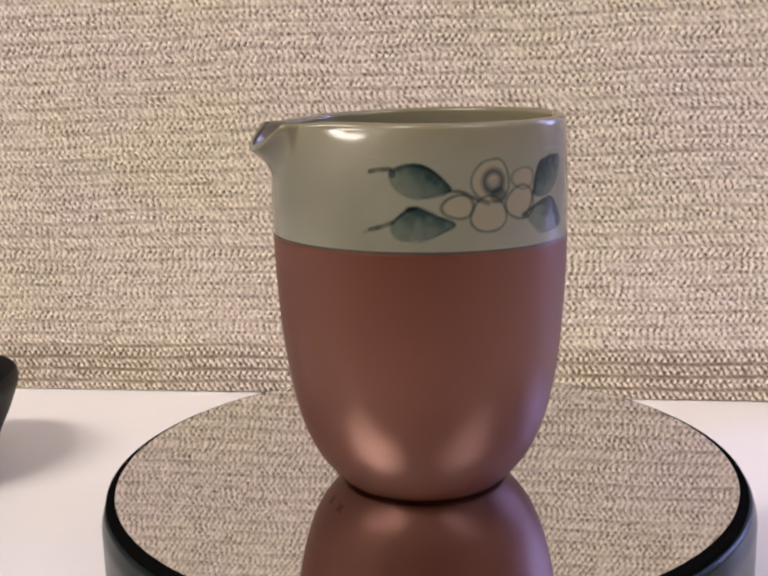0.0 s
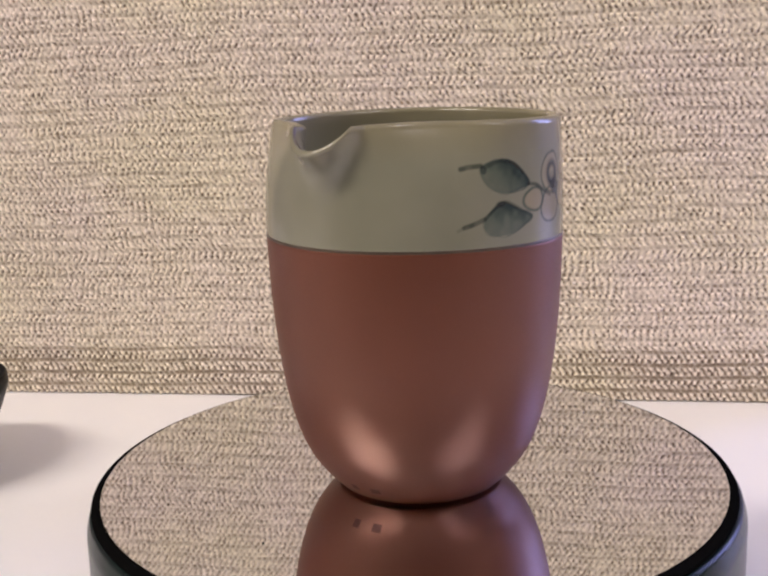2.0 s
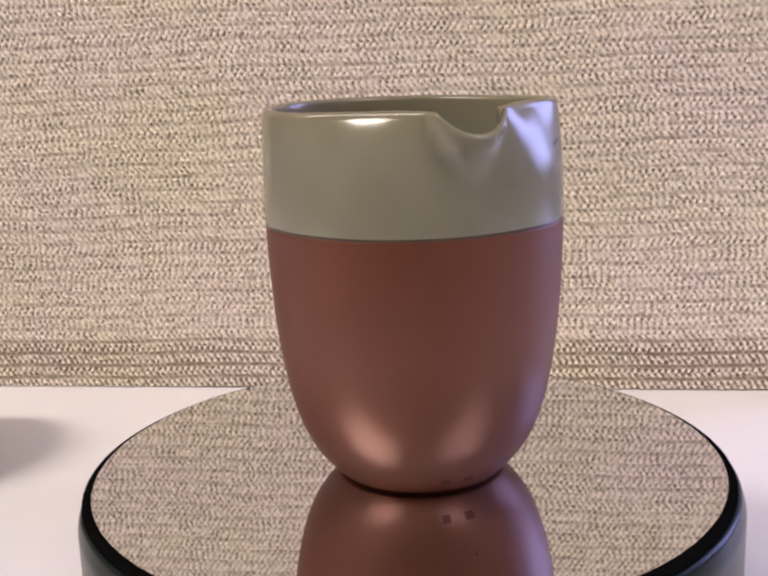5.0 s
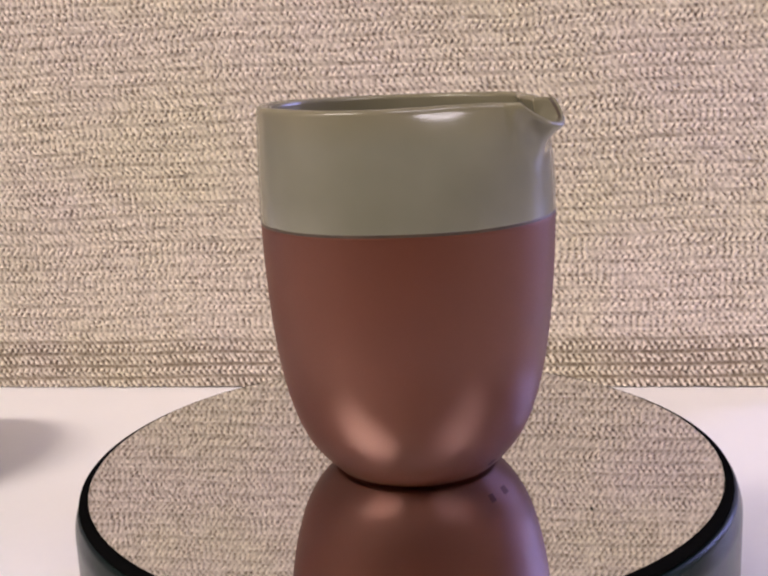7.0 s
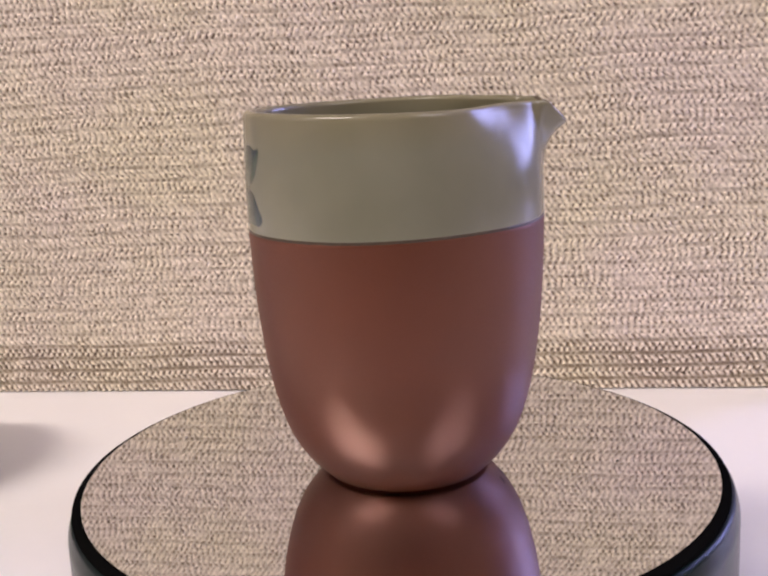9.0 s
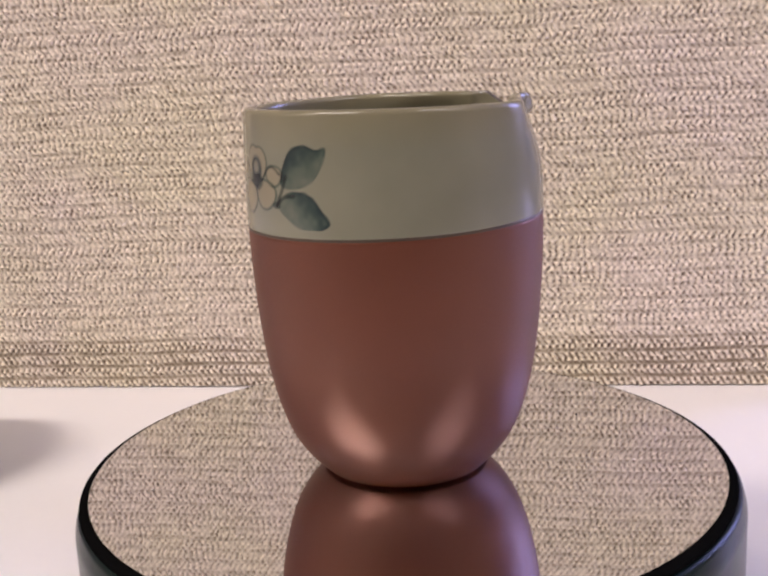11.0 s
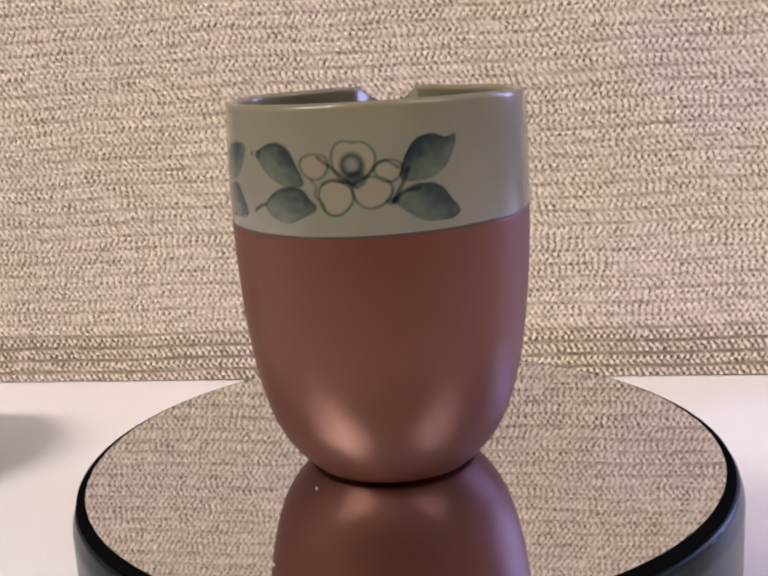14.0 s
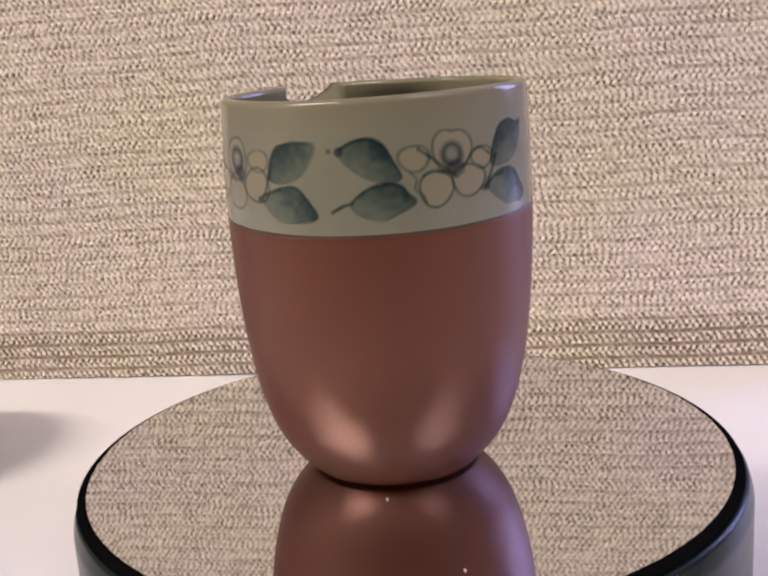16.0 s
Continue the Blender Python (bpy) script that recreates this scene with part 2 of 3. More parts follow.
# ---- the woven backdrop ----
def backdrop():
    x0, x1, z0, z1 = -0.275, 0.150, 0.0005, 0.32
    thing = tagged(new("backdrop"), "upright board covered in coarse beige woven fabric", "backdrop", "", "structure")
    part("board", box(x0, x1, BACK + 0.0035, BACK + 0.012, TABLE, z1), BOARD, thing)
    part("warp", box(x0 + 0.001, x1 - 0.001, BACK + 0.0026, BACK + 0.0033, TABLE, z1 - 0.001), WARP, thing, "dark brown warp threads behind the weave")
    rng = np.random.default_rng(4)
    px, pz, step = 0.0026, 0.00178, 0.00042       # pitch of the loops along a row, and of the rows
    xs, zs = np.arange(x0 + 0.002, x1 - 0.002, step), np.arange(z0, 0.316, step)
    X, Z = np.meshgrid(xs, zs)
    row = (Z + 0.0005 * np.sin(X * 31 + 1.0) + 0.0003 * np.sin(X * 83 + Z * 40)) / pz
    r = np.floor(row).astype(int)
    v = row - r - 0.5
    rows = r.max() + 2

    def wave(per_metre):
        """A slow wave along each row, with a start of its own."""
        return np.sin(X * per_metre * rng.uniform(0.7, 1.3, rows)[r] + rng.uniform(0, 6.28, rows)[r])

    # three rows make a rib: two staggered rows of loops, then a flatter laid-in yarn
    shaded_hem = np.clip((0.024 - Z) / 0.006, 0, 1)                    # the lower band is woven coarser and plainer, its grazing-light shade coloured in
    n = np.arange(rows)
    start = np.where(n * pz < 0.022, (n % 2) * 0.5 + rng.uniform(-0.06, 0.06, rows), (n % 2) * 0.5 + rng.uniform(-0.16, 0.16, rows))
    col = X / px + start[r] + rng.uniform(-0.15, 0.55, rows)[r] * v + (0.10 * wave(90) + 0.10 * wave(260)) * (1 - 0.6 * shaded_hem)
    c = np.floor(col).astype(int)
    c -= c.min()
    shape = (rows + 1, c.max() + 2)
    tint, full = rng.uniform(-0.22, 0.22, shape)[r, c], rng.uniform(0.35, 1.30, shape)[r, c]
    du, dv = rng.uniform(-0.2, 0.2, shape)[r, c], rng.uniform(-0.2, 0.2, shape)[r, c]
    u = col - np.floor(col) - 0.5
    laid = (r % 3 == 2)
    show = np.clip(0.94 + 0.09 * wave(60) + 0.13 * wave(170), 0.3, 1.25) * (1 - shaded_hem) + 1.3 * shaded_hem
    show = show * np.where(laid, 0.54 * (1 - shaded_hem) + 0.22 * shaded_hem, 1.0)
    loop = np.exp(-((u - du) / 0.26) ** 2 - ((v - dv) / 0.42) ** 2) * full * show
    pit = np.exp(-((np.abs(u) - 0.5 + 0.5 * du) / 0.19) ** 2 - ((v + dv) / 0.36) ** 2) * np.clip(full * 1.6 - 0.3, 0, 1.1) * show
    groove = laid * np.exp(-(v / 0.42) ** 2) * np.clip(0.54 + 0.07 * wave(70) + 0.10 * wave(190) + 0.32 * shaded_hem, 0, 1.2)
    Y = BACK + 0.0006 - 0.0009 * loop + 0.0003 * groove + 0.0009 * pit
    # loops lighter, pits and grooves darker: their shade is put into the colour
    shaded_tone = np.clip(0.475 - 0.12 * shaded_hem + 0.62 * loop - 0.34 * groove - (0.62 + 0.5 * shaded_hem) * pit + 0.42 * tint + 0.02 * wave(30), 0, 1.3)
    V = np.stack([X, Y, Z], -1).reshape(-1, 3)
    ob = mesh_object("weft", V, None, WEFT, thing, "coarse beige weft yarn in uneven rows, with gap shade coloured in", quads=grid_quads(len(zs), len(xs)))
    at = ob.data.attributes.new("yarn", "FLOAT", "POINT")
    at.data.foreach_set("value", shaded_tone.astype(np.float32).ravel())
    ob["kind"] = "stuff"


# ---- the turntable ----
def turntable():
    t = tagged(new("turntable"), "round motorised turntable with mirror top and glossy black body", "turntable")
    t.location = (0, 0, TABLE)
    lathe("body", rounded([(0.0, 0.004), (0.060, 0.004), (0.0725, 0.004), (0.0735, 0.008), (0.0735, 0.0420), (0.0724, 0.0456), (0.070, 0.0459), (0.0, 0.0459)], 0.0011), BLACK, t, "glossy black plastic drum").location = (0.0003, 0.0002, 0)
    lathe("rim_ring", rounded([(0.0690, 0.0460), (0.0720, 0.0460), (0.0719, 0.0467), (0.0702, 0.0475), (0.0700, 0.0474), (0.0700, 0.0461)], 0.0005), RUBBER, t, "matt black ring round the mirror")
    lathe("foot", rounded([(0.0, 0.0), (0.058, 0.0), (0.060, 0.002), (0.060, 0.0039), (0.0, 0.0039)], 0.0005), BLACK, t)
    return t, lathe("mirror", [(0.0, 0.0468), (0.0699, 0.0468), (0.0699, 0.0475), (0.0, 0.0475)], MIRROR, t, "round mirror plate")


def dust(plate):
    """A few grains lying on the mirror."""
    for reach, turn, size, material in ((0.0264, 140.6, 0.00028, LINT), (0.0564, 159.5, 0.00026, LINT), (0.0487, 355.4, 0.00022, BLACK)):
        bm = bmesh.new()
        bmesh.ops.create_icosphere(bm, subdivisions=2, radius=size)
        for v in bm.verts:
            v.co.x *= 1.5
            v.co.z = v.co.z * 0.6 + DECK + size * 0.55
        grain = part("dust_grain", bm, material, plate, "tiny grain of dust", True)
        grain.data.transform(pose(reach * math.cos(radians(turn)), reach * math.sin(radians(turn)), 0))


# ---- the pitcher ----
KZ = np.array([0.0, 0.0025, 0.006, 0.0105, 0.015, 0.022, 0.030, 0.045, 0.060, 0.075, 0.0815])
KR = np.array([0.0175, 0.0201, 0.0230, 0.0255, 0.0271, 0.0288, 0.0300, 0.0312, 0.03155, 0.0312, 0.0309])
RIM = 0.0802


def body_radius(z):
    """Radius of the outer wall at height z, smooth through the turning profile."""
    m = np.gradient(KR, KZ)
    i = np.clip(np.searchsorted(KZ, z) - 1, 0, len(KZ) - 2)
    hh = KZ[i + 1] - KZ[i]
    u = (z - KZ[i]) / hh
    return (2 * u**3 - 3 * u * u + 1) * KR[i] + (u**3 - 2 * u * u + u) * hh * m[i] + (-2 * u**3 + 3 * u * u) * KR[i + 1] + (u**3 - u * u) * hh * m[i + 1]


def glaze_line(a):
    return 0.05624 + 0.00048 * np.cos(a) - 0.00019 * np.sin(a) + 0.00016 * np.sin(2 * a) + 0.0003 * np.exp(-(((a + 1.08 + math.pi) % (2 * math.pi) - math.pi) / 0.5) ** 2)


def rim_height(a):
    d = np.degrees((a + math.pi) % (2 * math.pi) - math.pi)
    return RIM - 0.0041 * np.clip(1 - (d / 12.0) ** 2, 0, 1) ** 0.95 - 0.0003 * np.exp(-(d / 20) ** 4) + 0.0002 * np.sin(2 * a + 0.6)


def wall(a, z):
    """Outer radius with the drawn-out spout at angle 0 and the dents beside it."""
    d = np.degrees((a + math.pi) % (2 * math.pi) - math.pi)
    below = np.clip(rim_height(a) - z, 0, 1)
    lip = 0.0066 * np.clip(1 - (d / 15.0) ** 2, 0, 1) ** 0.65 * np.exp(-(below / 0.0032) ** 1.25)
    throat = 0.0005 * np.exp(-(np.abs(d) / 11) ** 2) * np.exp(-(below / 0.007) ** 2)
    dent = -np.exp(-(np.abs(np.abs(d) - 39) / 21.0) ** 2.3) * (0.0025 * np.exp(-(below / 0.0095) ** 2) + 0.0024 * np.exp(-below / 0.0028))
    return body_radius(z) + lip + throat + dent


def pitcher():
    p = tagged(new("pitcher"), "red clay tea pitcher with celadon glazed collar and blue painted flowers", "pitcher")
    steps = 360
    a = np.linspace(0, 2 * math.pi, steps, endpoint=False)
    # clay body, from the foot to the glaze line
    rows = [(0.0 * a, 0.0012 + 0 * a), (0.0150 + 0 * a, 0.0012 + 0 * a), (0.0156 + 0 * a, 0.0 + 0 * a), (0.0166 + 0 * a, 0.0 + 0 * a), (0.0169 + 0 * a, 0.0006 + 0 * a), (0.0174 + 0 * a, 0.00065 + 0 * a)]
    for t in np.linspace(0, 1, 70):
        z = 0.0007 + t**1.4 * (glaze_line(a) - 0.0007)
        rows.append((wall(a, z), z))
    rows.append((wall(a, z) - 0.0006, z + 0.0003))
    v = np.array([np.stack([r * np.cos(a), r * np.sin(a), z], -1) for r, z in rows]).reshape(-1, 3)
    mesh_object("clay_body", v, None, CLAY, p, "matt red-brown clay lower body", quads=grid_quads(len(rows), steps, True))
    edge = [(wall(a, glaze_line(a) + k) + o, glaze_line(a) + k) for k, o in ((-0.00055, -0.00004), (-0.0004, 0.00003), (0.0, 0.00004), (0.00012, -0.00004))]
    v = np.array([np.stack([r * np.cos(a), r * np.sin(a), z], -1) for r, z in edge]).reshape(-1, 3)
    mesh_object("glaze_edge", v, None, EDGE, p, "thin dark brown line where the glaze ends", quads=grid_quads(4, steps, True))
    # glazed collar: outside, rounded rim, inside
    lip = np.clip(1 - (np.degrees((a + math.pi) % (2 * math.pi) - math.pi) / 16) ** 2, 0, 1)
    thick = 0.0024 - 0.0009 * lip
    rows = [(wall(a, glaze_line(a)) - 0.0003, glaze_line(a) - 0.0002)]
    top = rim_height(a)
    for t in np.linspace(0, 1, 60):
        z = glaze_line(a) + t * (top - 0.0011 - glaze_line(a))
        rows.append((wall(a, z) - 0.00003, z))
    for k in np.linspace(0, math.pi, 9)[1:-1]:
        r0 = wall(a, top - 0.0011) - 0.00003
        rows.append((r0 - thick / 2 * (1 - math.cos(k)), top - 0.0011 + 0.0011 * math.sin(k)))
    for t in np.linspace(0, 1, 40):
        z = (top - 0.0011) * (1 - t) + 0.006 * t
        thin = thick + 0.0006 * t
        rows.append((wall(a, z) - thin, z))
    rows.append((0.012 + 0 * a, 0.0042 + 0 * a))
    rows.append((0.0 * a, 0.0040 + 0 * a))
    v = np.array([np.stack([r * np.cos(a), r * np.sin(a), z], -1) for r, z in rows]).reshape(-1, 3)
    mesh_object("glazed_collar", v, None, GLAZE, p, "glossy grey-green celadon collar with pouring spout", quads=grid_quads(len(rows), steps, True))
    # the glaze runs thin and brown along the spout's lip
    arc = np.linspace(-0.215, 0.215, 60)
    crest, slim = rim_height(arc), 0.0024 - 0.0009 * np.clip(1 - (np.degrees(arc) / 16) ** 2, 0, 1)
    strip = []
    for k in np.radians([100, 112, 125, 138]):
        strip.append((wall(arc, crest - 0.0011) - slim / 2 * (1 - math.cos(k)) + 0.00004 * math.cos(k), crest - 0.0011 + 0.00115 * math.sin(k)))
    v = np.array([np.stack([r * np.cos(arc), r * np.sin(arc), z], -1) for r, z in strip]).reshape(-1, 3)
    mesh_object("lip_edge", v, None, EDGE, p, "thin brown glaze along the spout's lip", quads=grid_quads(4, 60))
    return p


# ---- brushwork on the collar; places in degrees round from the spout and millimetres up ----
MM = 0.55              # millimetres along the wall for a degree


class Brush:
    def __init__(self, d0, d1, z0, z1):
        self.d, self.z = np.meshgrid(np.arange(d0, d1, 0.32), np.arange(z0, z1, 0.18))
        self.u, self.v = self.d * MM, self.z
        self.tint = np.ones(self.u.shape + (3,))
        g = np.random.default_rng(int(d0))
        w = 0
        for k in (2.2, 1.1):
            i, j = (self.u - self.u.min()) / k, (self.v - self.v.min()) / k
            dots = g.uniform(-0.6, 0.6, (int(j.max()) + 2, int(i.max()) + 2))
            a, b = i.astype(int), j.astype(int)
            e, f = i - a, j - b
            e, f = e * e * (3 - 2 * e), f * f * (3 - 2 * f)
            w = w + (dots[b, a] * (1 - e) + dots[b, a + 1] * e) * (1 - f) + (dots[b + 1, a] * (1 - e) + dots[b + 1, a + 1] * e) * f
        self.grain = w

    def lay(self, mask, colour):
        m = np.clip(mask, 0, 1)[..., None]
        self.tint *= 1 - m + m * np.array(colour)

    def curve(self, pts, closed):
        p = np.array([(a * MM, b) for a, b in pts])
        n = len(p)
        out = []
        for i in range(n if closed else n - 1):
            q = [p[j % n] if closed else p[min(max(j, 0), n - 1)] for j in range(i - 1, i + 3)]
            for t in np.arange(0, 1, 0.125):
                out.append(0.5 * (2 * q[1] + (q[2] - q[0]) * t + (2 * q[0] - 5 * q[1] + 4 * q[2] - q[3]) * t**2 + (3 * q[1] - q[0] - 3 * q[2] + q[3]) * t**3))
        if not closed:
            out.append(p[-1])
        return np.array(out)

    def away(self, c, closed):
        best = np.full(self.u.shape, 99.0)
        ends = np.roll(c, -1, 0) if closed else c[1:]
        for a, b in zip(c, ends):
            e = b - a
            t = np.clip(((self.u - a[0]) * e[0] + (self.v - a[1]) * e[1]) / max(e @ e, 1e-9), 0, 1)
            best = np.minimum(best, np.hypot(self.u - a[0] - t * e[0], self.v - a[1] - t * e[1]))
        return best

    def stroke(self, pts, width=0.3, dark=0.7, closed=False):
        d = self.away(self.curve(pts, closed), closed)
        m = np.clip(1 - (d - width * 0.4) / 0.28, 0, 1) * dark * (0.85 + 0.3 * self.grain)
        self.lay(m, (0.15, 0.21, 0.22))

    def leaf(self, pts, deep, dark=1.0):
        """A leaf whose ink pools towards the edge on the side deep (degrees, millimetres)."""
        c = self.curve(pts, True)
        inside = np.zeros(self.u.shape, bool)
        for a, b in zip(c, np.roll(c, -1, 0)):
            if a[1] != b[1]:
                cross = (a[1] > self.v) != (b[1] > self.v)
                inside ^= cross & (self.u < (b[0] - a[0]) * (self.v - a[1]) / (b[1] - a[1]) + a[0])
        d = self.away(c, True) + 0.22 * self.grain
        soft = np.clip(np.where(inside, d, -d) / 0.45 + 0.55, 0, 1)
        mid, way = c.mean(0), np.array([deep[0] * MM, deep[1]])
        way = way / np.linalg.norm(way)
        s = (self.u - mid[0]) * way[0] + (self.v - mid[1]) * way[1]
        half = np.abs((c - mid) @ way).max()
        pool = np.clip(0.5 + 0.5 * s / half + 0.22 * self.grain + 0.3 * np.exp(-(d / 0.35) ** 2), 0, 1)
        self.lay(soft * (0.56 + 0.5 * pool) * dark, (0.22, 0.37, 0.41))
        self.lay(soft * np.clip(pool * 1.6 - 0.6, 0, 1) * 0.9 * dark, (0.30, 0.36, 0.46))

    def petal(self, at, size, lean=0.0, dark=0.74, notch=0.0):
        """A pale petal with a thin outline; size in millimetres."""
        a = np.arctan2((self.v - at[1]) / size[1], (self.u - at[0] * MM) / size[0])
        r = np.hypot((self.u - at[0] * MM) / size[0], (self.v - at[1]) / size[1])
        edge = 1 + 0.05 * np.sin(3 * a + at[0]) - notch * np.exp(-((a - 1.57 - lean) / 0.35) ** 2)
        gap = (r - edge) * min(size)
        self.lay(np.clip(-gap / 0.3, 0, 1), (1.17, 1.06, 1.0))
        self.lay(np.clip(1.2 - np.abs(gap) / 0.36, 0, 1) * dark * (1.05 + 0.3 * self.grain), (0.22, 0.34, 0.35))

    def spot(self, at, size, dark=0.9, ink=(0.24, 0.32, 0.38)):
        r = np.hypot((self.u - at[0] * MM) / size[0], (self.v - at[1]) / size[1])
        self.lay(np.clip((1.15 - r) / 0.35, 0, 1) * dark, ink)

    def heart(self, at, size):
        """The flower's dark ring with its light middle."""
        r = np.hypot((self.u - at[0] * MM) / size, (self.v - at[1]) / size)
        self.lay(np.clip(1 - np.abs(r - 0.72) / 0.42, 0, 1) * 0.97, (0.13, 0.21, 0.31))
        self.lay(np.clip((0.4 - r) / 0.3, 0, 1), (1.1, 1.1, 1.1))

    def finish(self, parent, label):
        a, z = np.radians(self.d + 0.2), (self.z + 0.2) / 1000
        near = np.minimum.reduce([self.d - self.d.min(), self.d.max() - self.d, self.z - self.z.min(), self.z.max() - self.z])
        r = wall(a, z) - 0.00001 - 0.00006 * np.clip(1 - near / 0.9, 0, 1)
        v = np.stack([r * np.cos(a), r * np.sin(a), z], -1).reshape(-1, 3)
        ob = mesh_object("painted_flower", v, None, PAINTED, parent, label, quads=grid_quads(*self.u.shape))
        c = ob.data.attributes.new("brush", "FLOAT_COLOR", "POINT")
        c.data.foreach_set("color", np.concatenate([self.tint, np.ones(self.u.shape + (1,))], -1).astype(np.float32).ravel())


def flowers(p):
    b = Brush(46, 133.6, 57.0, 75)
    b.stroke([(49, 71.4), (52, 71.7), (56.5, 71.8)], 0.75, 0.95)
    b.spot((57.3, 71.0), (0.7, 0.8), 0.8)
    b.leaf([(56, 71.2), (60.8, 72.6), (67.5, 72.7), (72.5, 71.0), (77.5, 67.8), (70.7, 66.5), (64.0, 66.4), (58.1, 68.2)], (8, 5))
    b.stroke([(47, 60.0), (49.4, 60.6)], 0.5, 0.3)
    b.stroke([(49.4, 60.6), (53, 61.1), (57, 61.9)], 0.75, 0.9)
    b.leaf([(56.6, 61.5), (61.0, 63.9), (64.7, 64.9), (70.6, 63.5), (78.8, 61.4), (73.9, 59.6), (67.0, 58.3), (58.6, 58.8)], (2, 6))
    b.spot((63.5, 64.4), (1.1, 0.6), 0.7)
    b.stroke([(77, 67.6), (81.5, 67.2), (87, 65.6), (91, 64.7)], 0.5, 0.85)
    b.petal((92.2, 69.1), (4.0, 4.1), 0, 0.7, 0.08)
    b.petal((79.9, 64.5), (3.1, 2.2))
    b.petal((105.9, 69.0), (2.9, 2.0), 0, 0.5)
    b.petal((104.6, 64.4), (3.6, 3.2))
    b.petal((91.2, 62.7), (3.8, 3.4), 3.1)
    b.heart((93.0, 68.9), 2.7)
    b.spot((95.0, 66.2), (1.9, 1.6), 0.75)
    b.stroke([(106, 61.8), (109, 63.2), (111.1, 66.5)], 0.5, 0.9)
    b.spot((106.4, 61.9), (0.9, 0.7), 0.7)
    b.leaf([(111.1, 65.7), (112.0, 68.9), (115.3, 71.7), (122.6, 72.6), (129.8, 72.0), (128.3, 69.0), (123.8, 66.1), (117.2, 64.9)], (-6, 5), 1.05)
    b.leaf([(107.4, 62.2), (115.4, 64.2), (122.2, 64.5), (126.6, 62.3), (130.0, 58.9), (123.9, 57.8), (115.8, 57.6), (109.4, 60.1)], (8, 3))
    b.stroke([(108, 62.6), (116, 64.0)], 0.5, 0.8)
    b.stroke([(111.6, 66.0), (113.0, 69.5), (116.0, 71.8)], 0.5, 0.6)
    b.stroke([(58, 71.5), (64, 72.4), (70, 71.7), (74, 70.0)], 0.5, 0.55)
    b.stroke([(57.5, 62.0), (62, 64.0), (66, 64.7), (71, 63.4)], 0.5, 0.6)
    b.spot((93.6, 67.4), (2.2, 2.0), 0.4, (0.30, 0.42, 0.60))
    b.finish(p, "blue-green brushed flower spray under the glaze")
    b = Brush(133.6, 217, 57.0, 75)
    b.spot((134.9, 70.8), (0.6, 0.5), 0.7)
    b.spot((138.4, 70.6), (0.9, 0.9), 0.85)
    b.leaf([(137.8, 70.9), (143.0, 72.5), (148.6, 72.9), (153.2, 71.6), (156.2, 68.7), (158.6, 65.3), (152.6, 64.8), (145.8, 66.0), (140.0, 68.5)], (7, 5))
    b.stroke([(135.2, 59.8), (138.5, 60.8), (141.8, 61.3)], 0.5, 0.9)
    b.leaf([(141.2, 61.0), (145.5, 63.4), (151.9, 64.7), (157.8, 64.4), (161.0, 62.4), (163.0, 60.8), (157.5, 59.0), (151.9, 57.9), (144.9, 58.8)], (4, 6))
    b.petal((163.0, 68.7), (2.9, 2.3), 0, 0.6)
    b.stroke([(161.5, 66.2), (163.5, 65.0), (163.0, 63.2), (165.5, 62.0), (166.5, 60.6)], 0.3, 0.6)
    b.petal((176.7, 69.6), (4.1, 4.0), 0, 0.65, 0.14)
    b.petal((188.6, 67.6), (2.6, 2.0), 0, 0.65)
    b.petal((182.8, 63.8), (3.7, 2.9))
    b.petal((170.3, 62.9), (3.3, 3.2))
    b.heart((176.4, 68.8), 2.5)
    b.spot((177.6, 66.2), (2.1, 1.6), 0.85)
    b.stroke([(164.5, 70.3), (169, 68.5), (174.5, 66.0), (178, 64.6)], 0.5, 0.8)
    b.stroke([(181, 66.4), (184.5, 68.6), (188, 69.3), (192, 68.0)], 0.35, 0.75)
    b.stroke([(166, 65.5), (169.5, 66.2), (173, 65.9)], 0.5, 0.7)
    b.stroke([(189.9, 61.9), (193.1, 65.0), (195.2, 67.6)], 0.7, 0.95)
    b.spot((189.6, 61.9), (1.3, 0.7), 0.9)
    b.leaf([(192.6, 66.0), (194.6, 70.3), (198.6, 73.0), (204.2, 73.7), (208.8, 72.9), (212.8, 73.0), (211.2, 69.9), (207.4, 67.0), (200.4, 65.4)], (-5, 5), 1.1)
    b.leaf([(190.6, 61.7), (194.8, 64.2), (200.8, 64.9), (206.4, 64.0), (210.4, 61.5), (213.4, 59.0), (209.9, 57.6), (204.1, 57.2), (196.8, 58.9)], (7, 3), 1.1)
    b.stroke([(190.9, 62.4), (194, 63.6), (198.8, 64.0)], 0.6, 0.95)
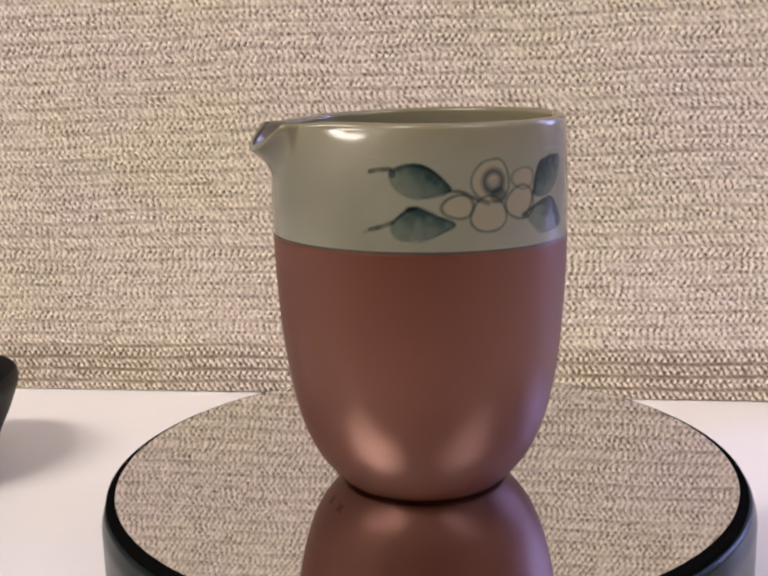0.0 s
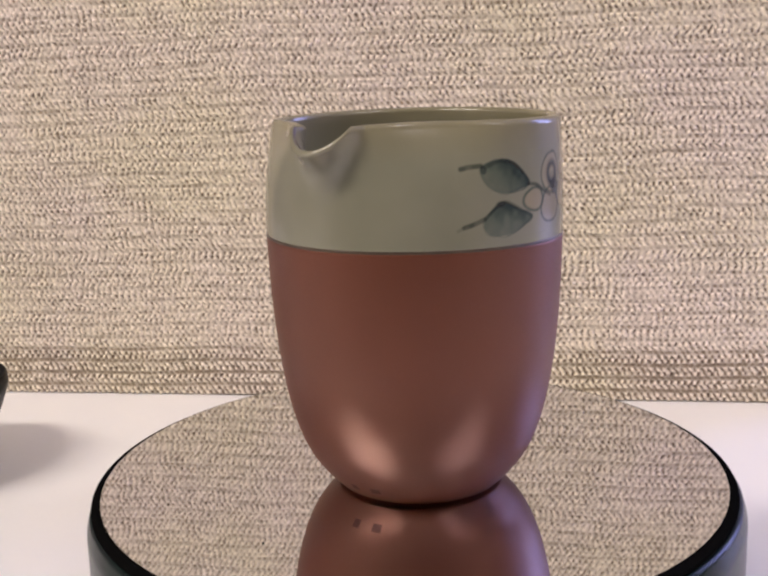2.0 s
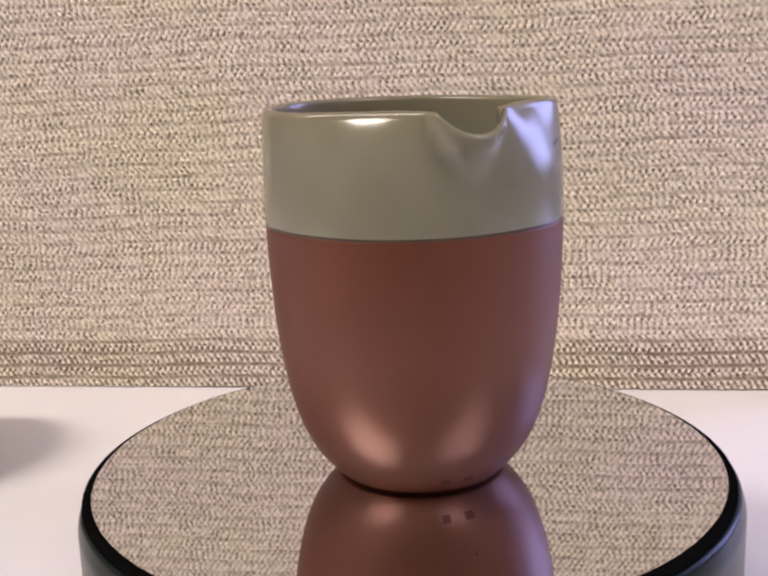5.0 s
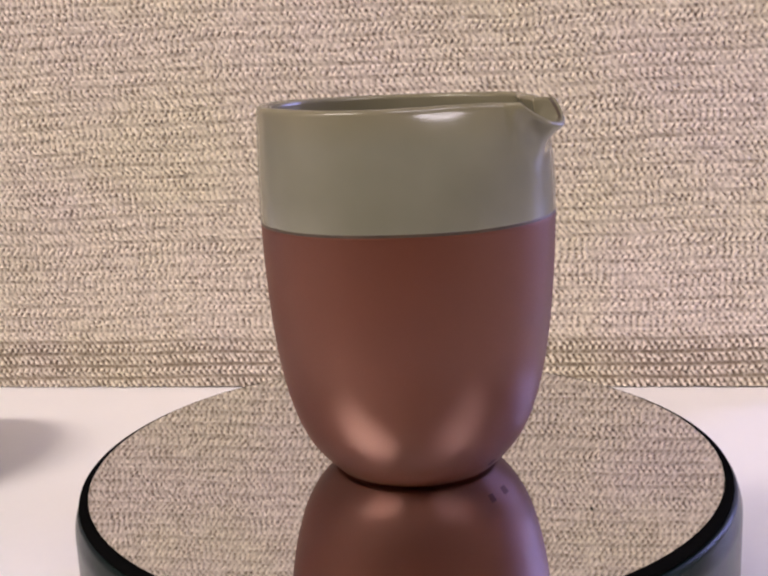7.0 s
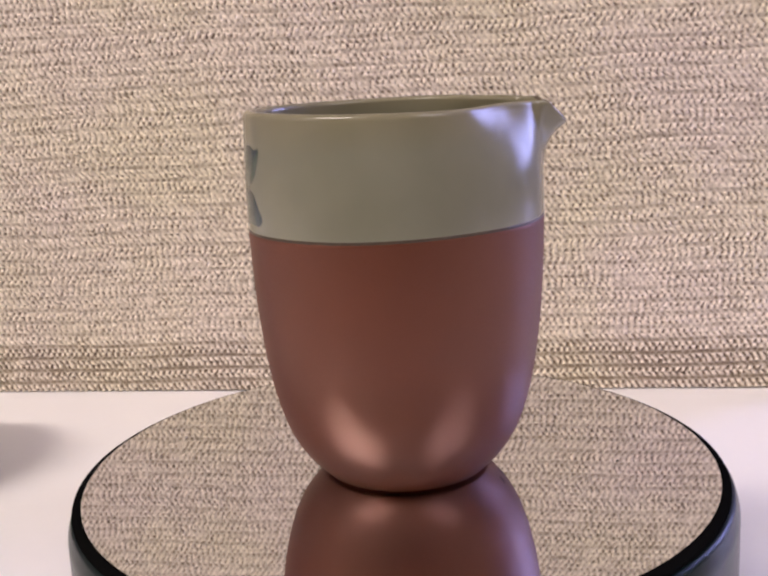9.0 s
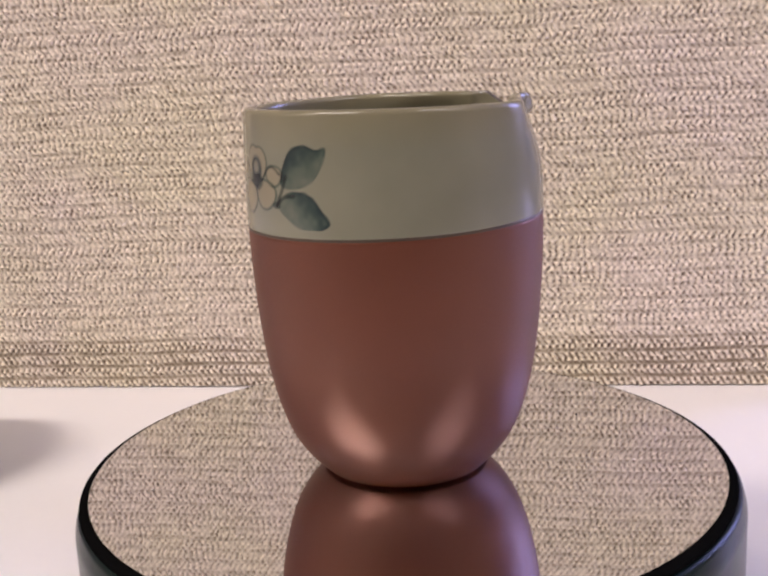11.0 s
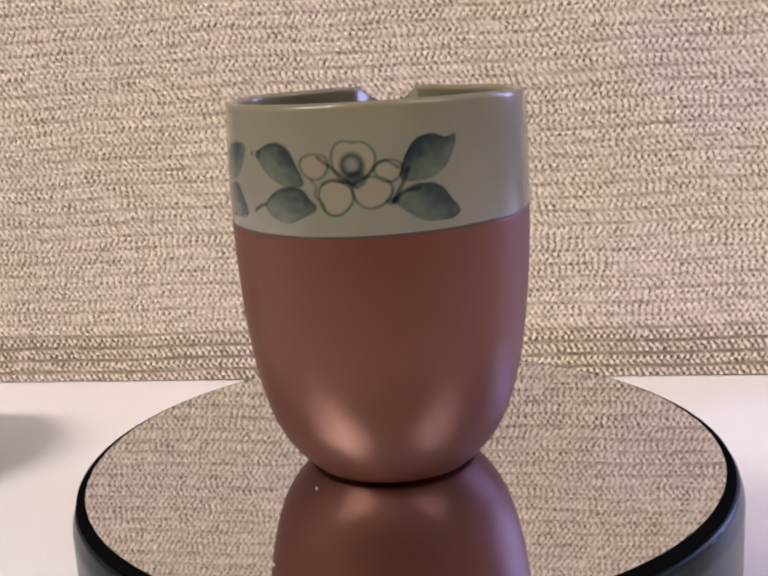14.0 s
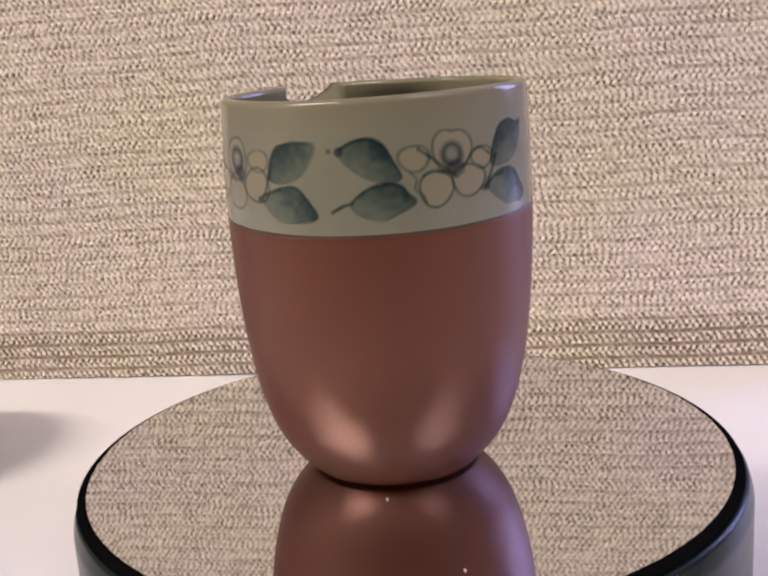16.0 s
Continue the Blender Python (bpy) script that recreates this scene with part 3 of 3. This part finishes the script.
    b.stroke([(138.8, 71.0), (144, 72.4), (149, 72.6), (153, 71.3)], 0.45, 0.55)
    b.stroke([(142, 61.5), (147, 63.6), (153, 64.5)], 0.45, 0.5)
    b.spot((177.0, 67.6), (2.4, 2.3), 0.45, (0.30, 0.44, 0.58))
    b.finish(p, "blue-green brushed flower spray under the glaze")


def seal(p):
    """Two small unreadable seal marks near the foot, below the spout, as plain bars."""
    for d0, d1 in ((-9.2, -4.8), (3.8, 9.4)):
        d, z = np.meshgrid(np.radians(np.linspace(d0, d1, 6)), np.linspace(3.4, 4.8, 6) / 1000)
        r = wall(d, z) + 0.00005
        mesh_object("seal_mark", np.stack([r * np.cos(d), r * np.sin(d), z], -1).reshape(-1, 3), None, STAMP, p, "dark red seal mark", quads=grid_quads(6, 6))


# ---- the dark bowl beside the backdrop ----
def bowl():
    b = tagged(new("bowl"), "low dark brown glazed bowl standing on the table", "bowl")
    b.location = (-0.1912, 0.097, TABLE)
    profile = [(0.0, 0.003), (0.025, 0.003), (0.026, 0.0), (0.029, 0.0), (0.032, 0.003), (0.0355, 0.0095), (0.0410, 0.017), (0.0455, 0.0245), (0.0450, 0.0274), (0.0440, 0.0280), (0.042, 0.0245), (0.038, 0.016), (0.031, 0.008), (0.0, 0.006)]
    lathe("shell", rounded([(r * 0.8, z * 1.23) for r, z in profile], 0.002), BOWL, b, "dark brown glaze with rounded rim")


room()
table()
backdrop()
deck, plate = turntable()
plate.data.shade_flat()
dust(plate)
cup = pitcher()
flowers(cup)
seal(cup)
bowl()


def motions():
    """The platter turns steadily and carries the pitcher, which stands a little off its centre."""
    rows, plate_rows = [], []
    for i in range(33):
        t = i * 0.5
        turn = 209.51 + 17.32 * t
        k = radians(turn + 62.74)
        rows.append((t, pose(0.00065 + 0.00286 * math.cos(k), -0.00251 + 0.00286 * math.sin(k), DECK, 0, 0, turn)))
        plate_rows.append((t, pose(0, 0, 0, 0, 0, turn)))
    walk(cup, rows)
    walk(plate, plate_rows)


motions()
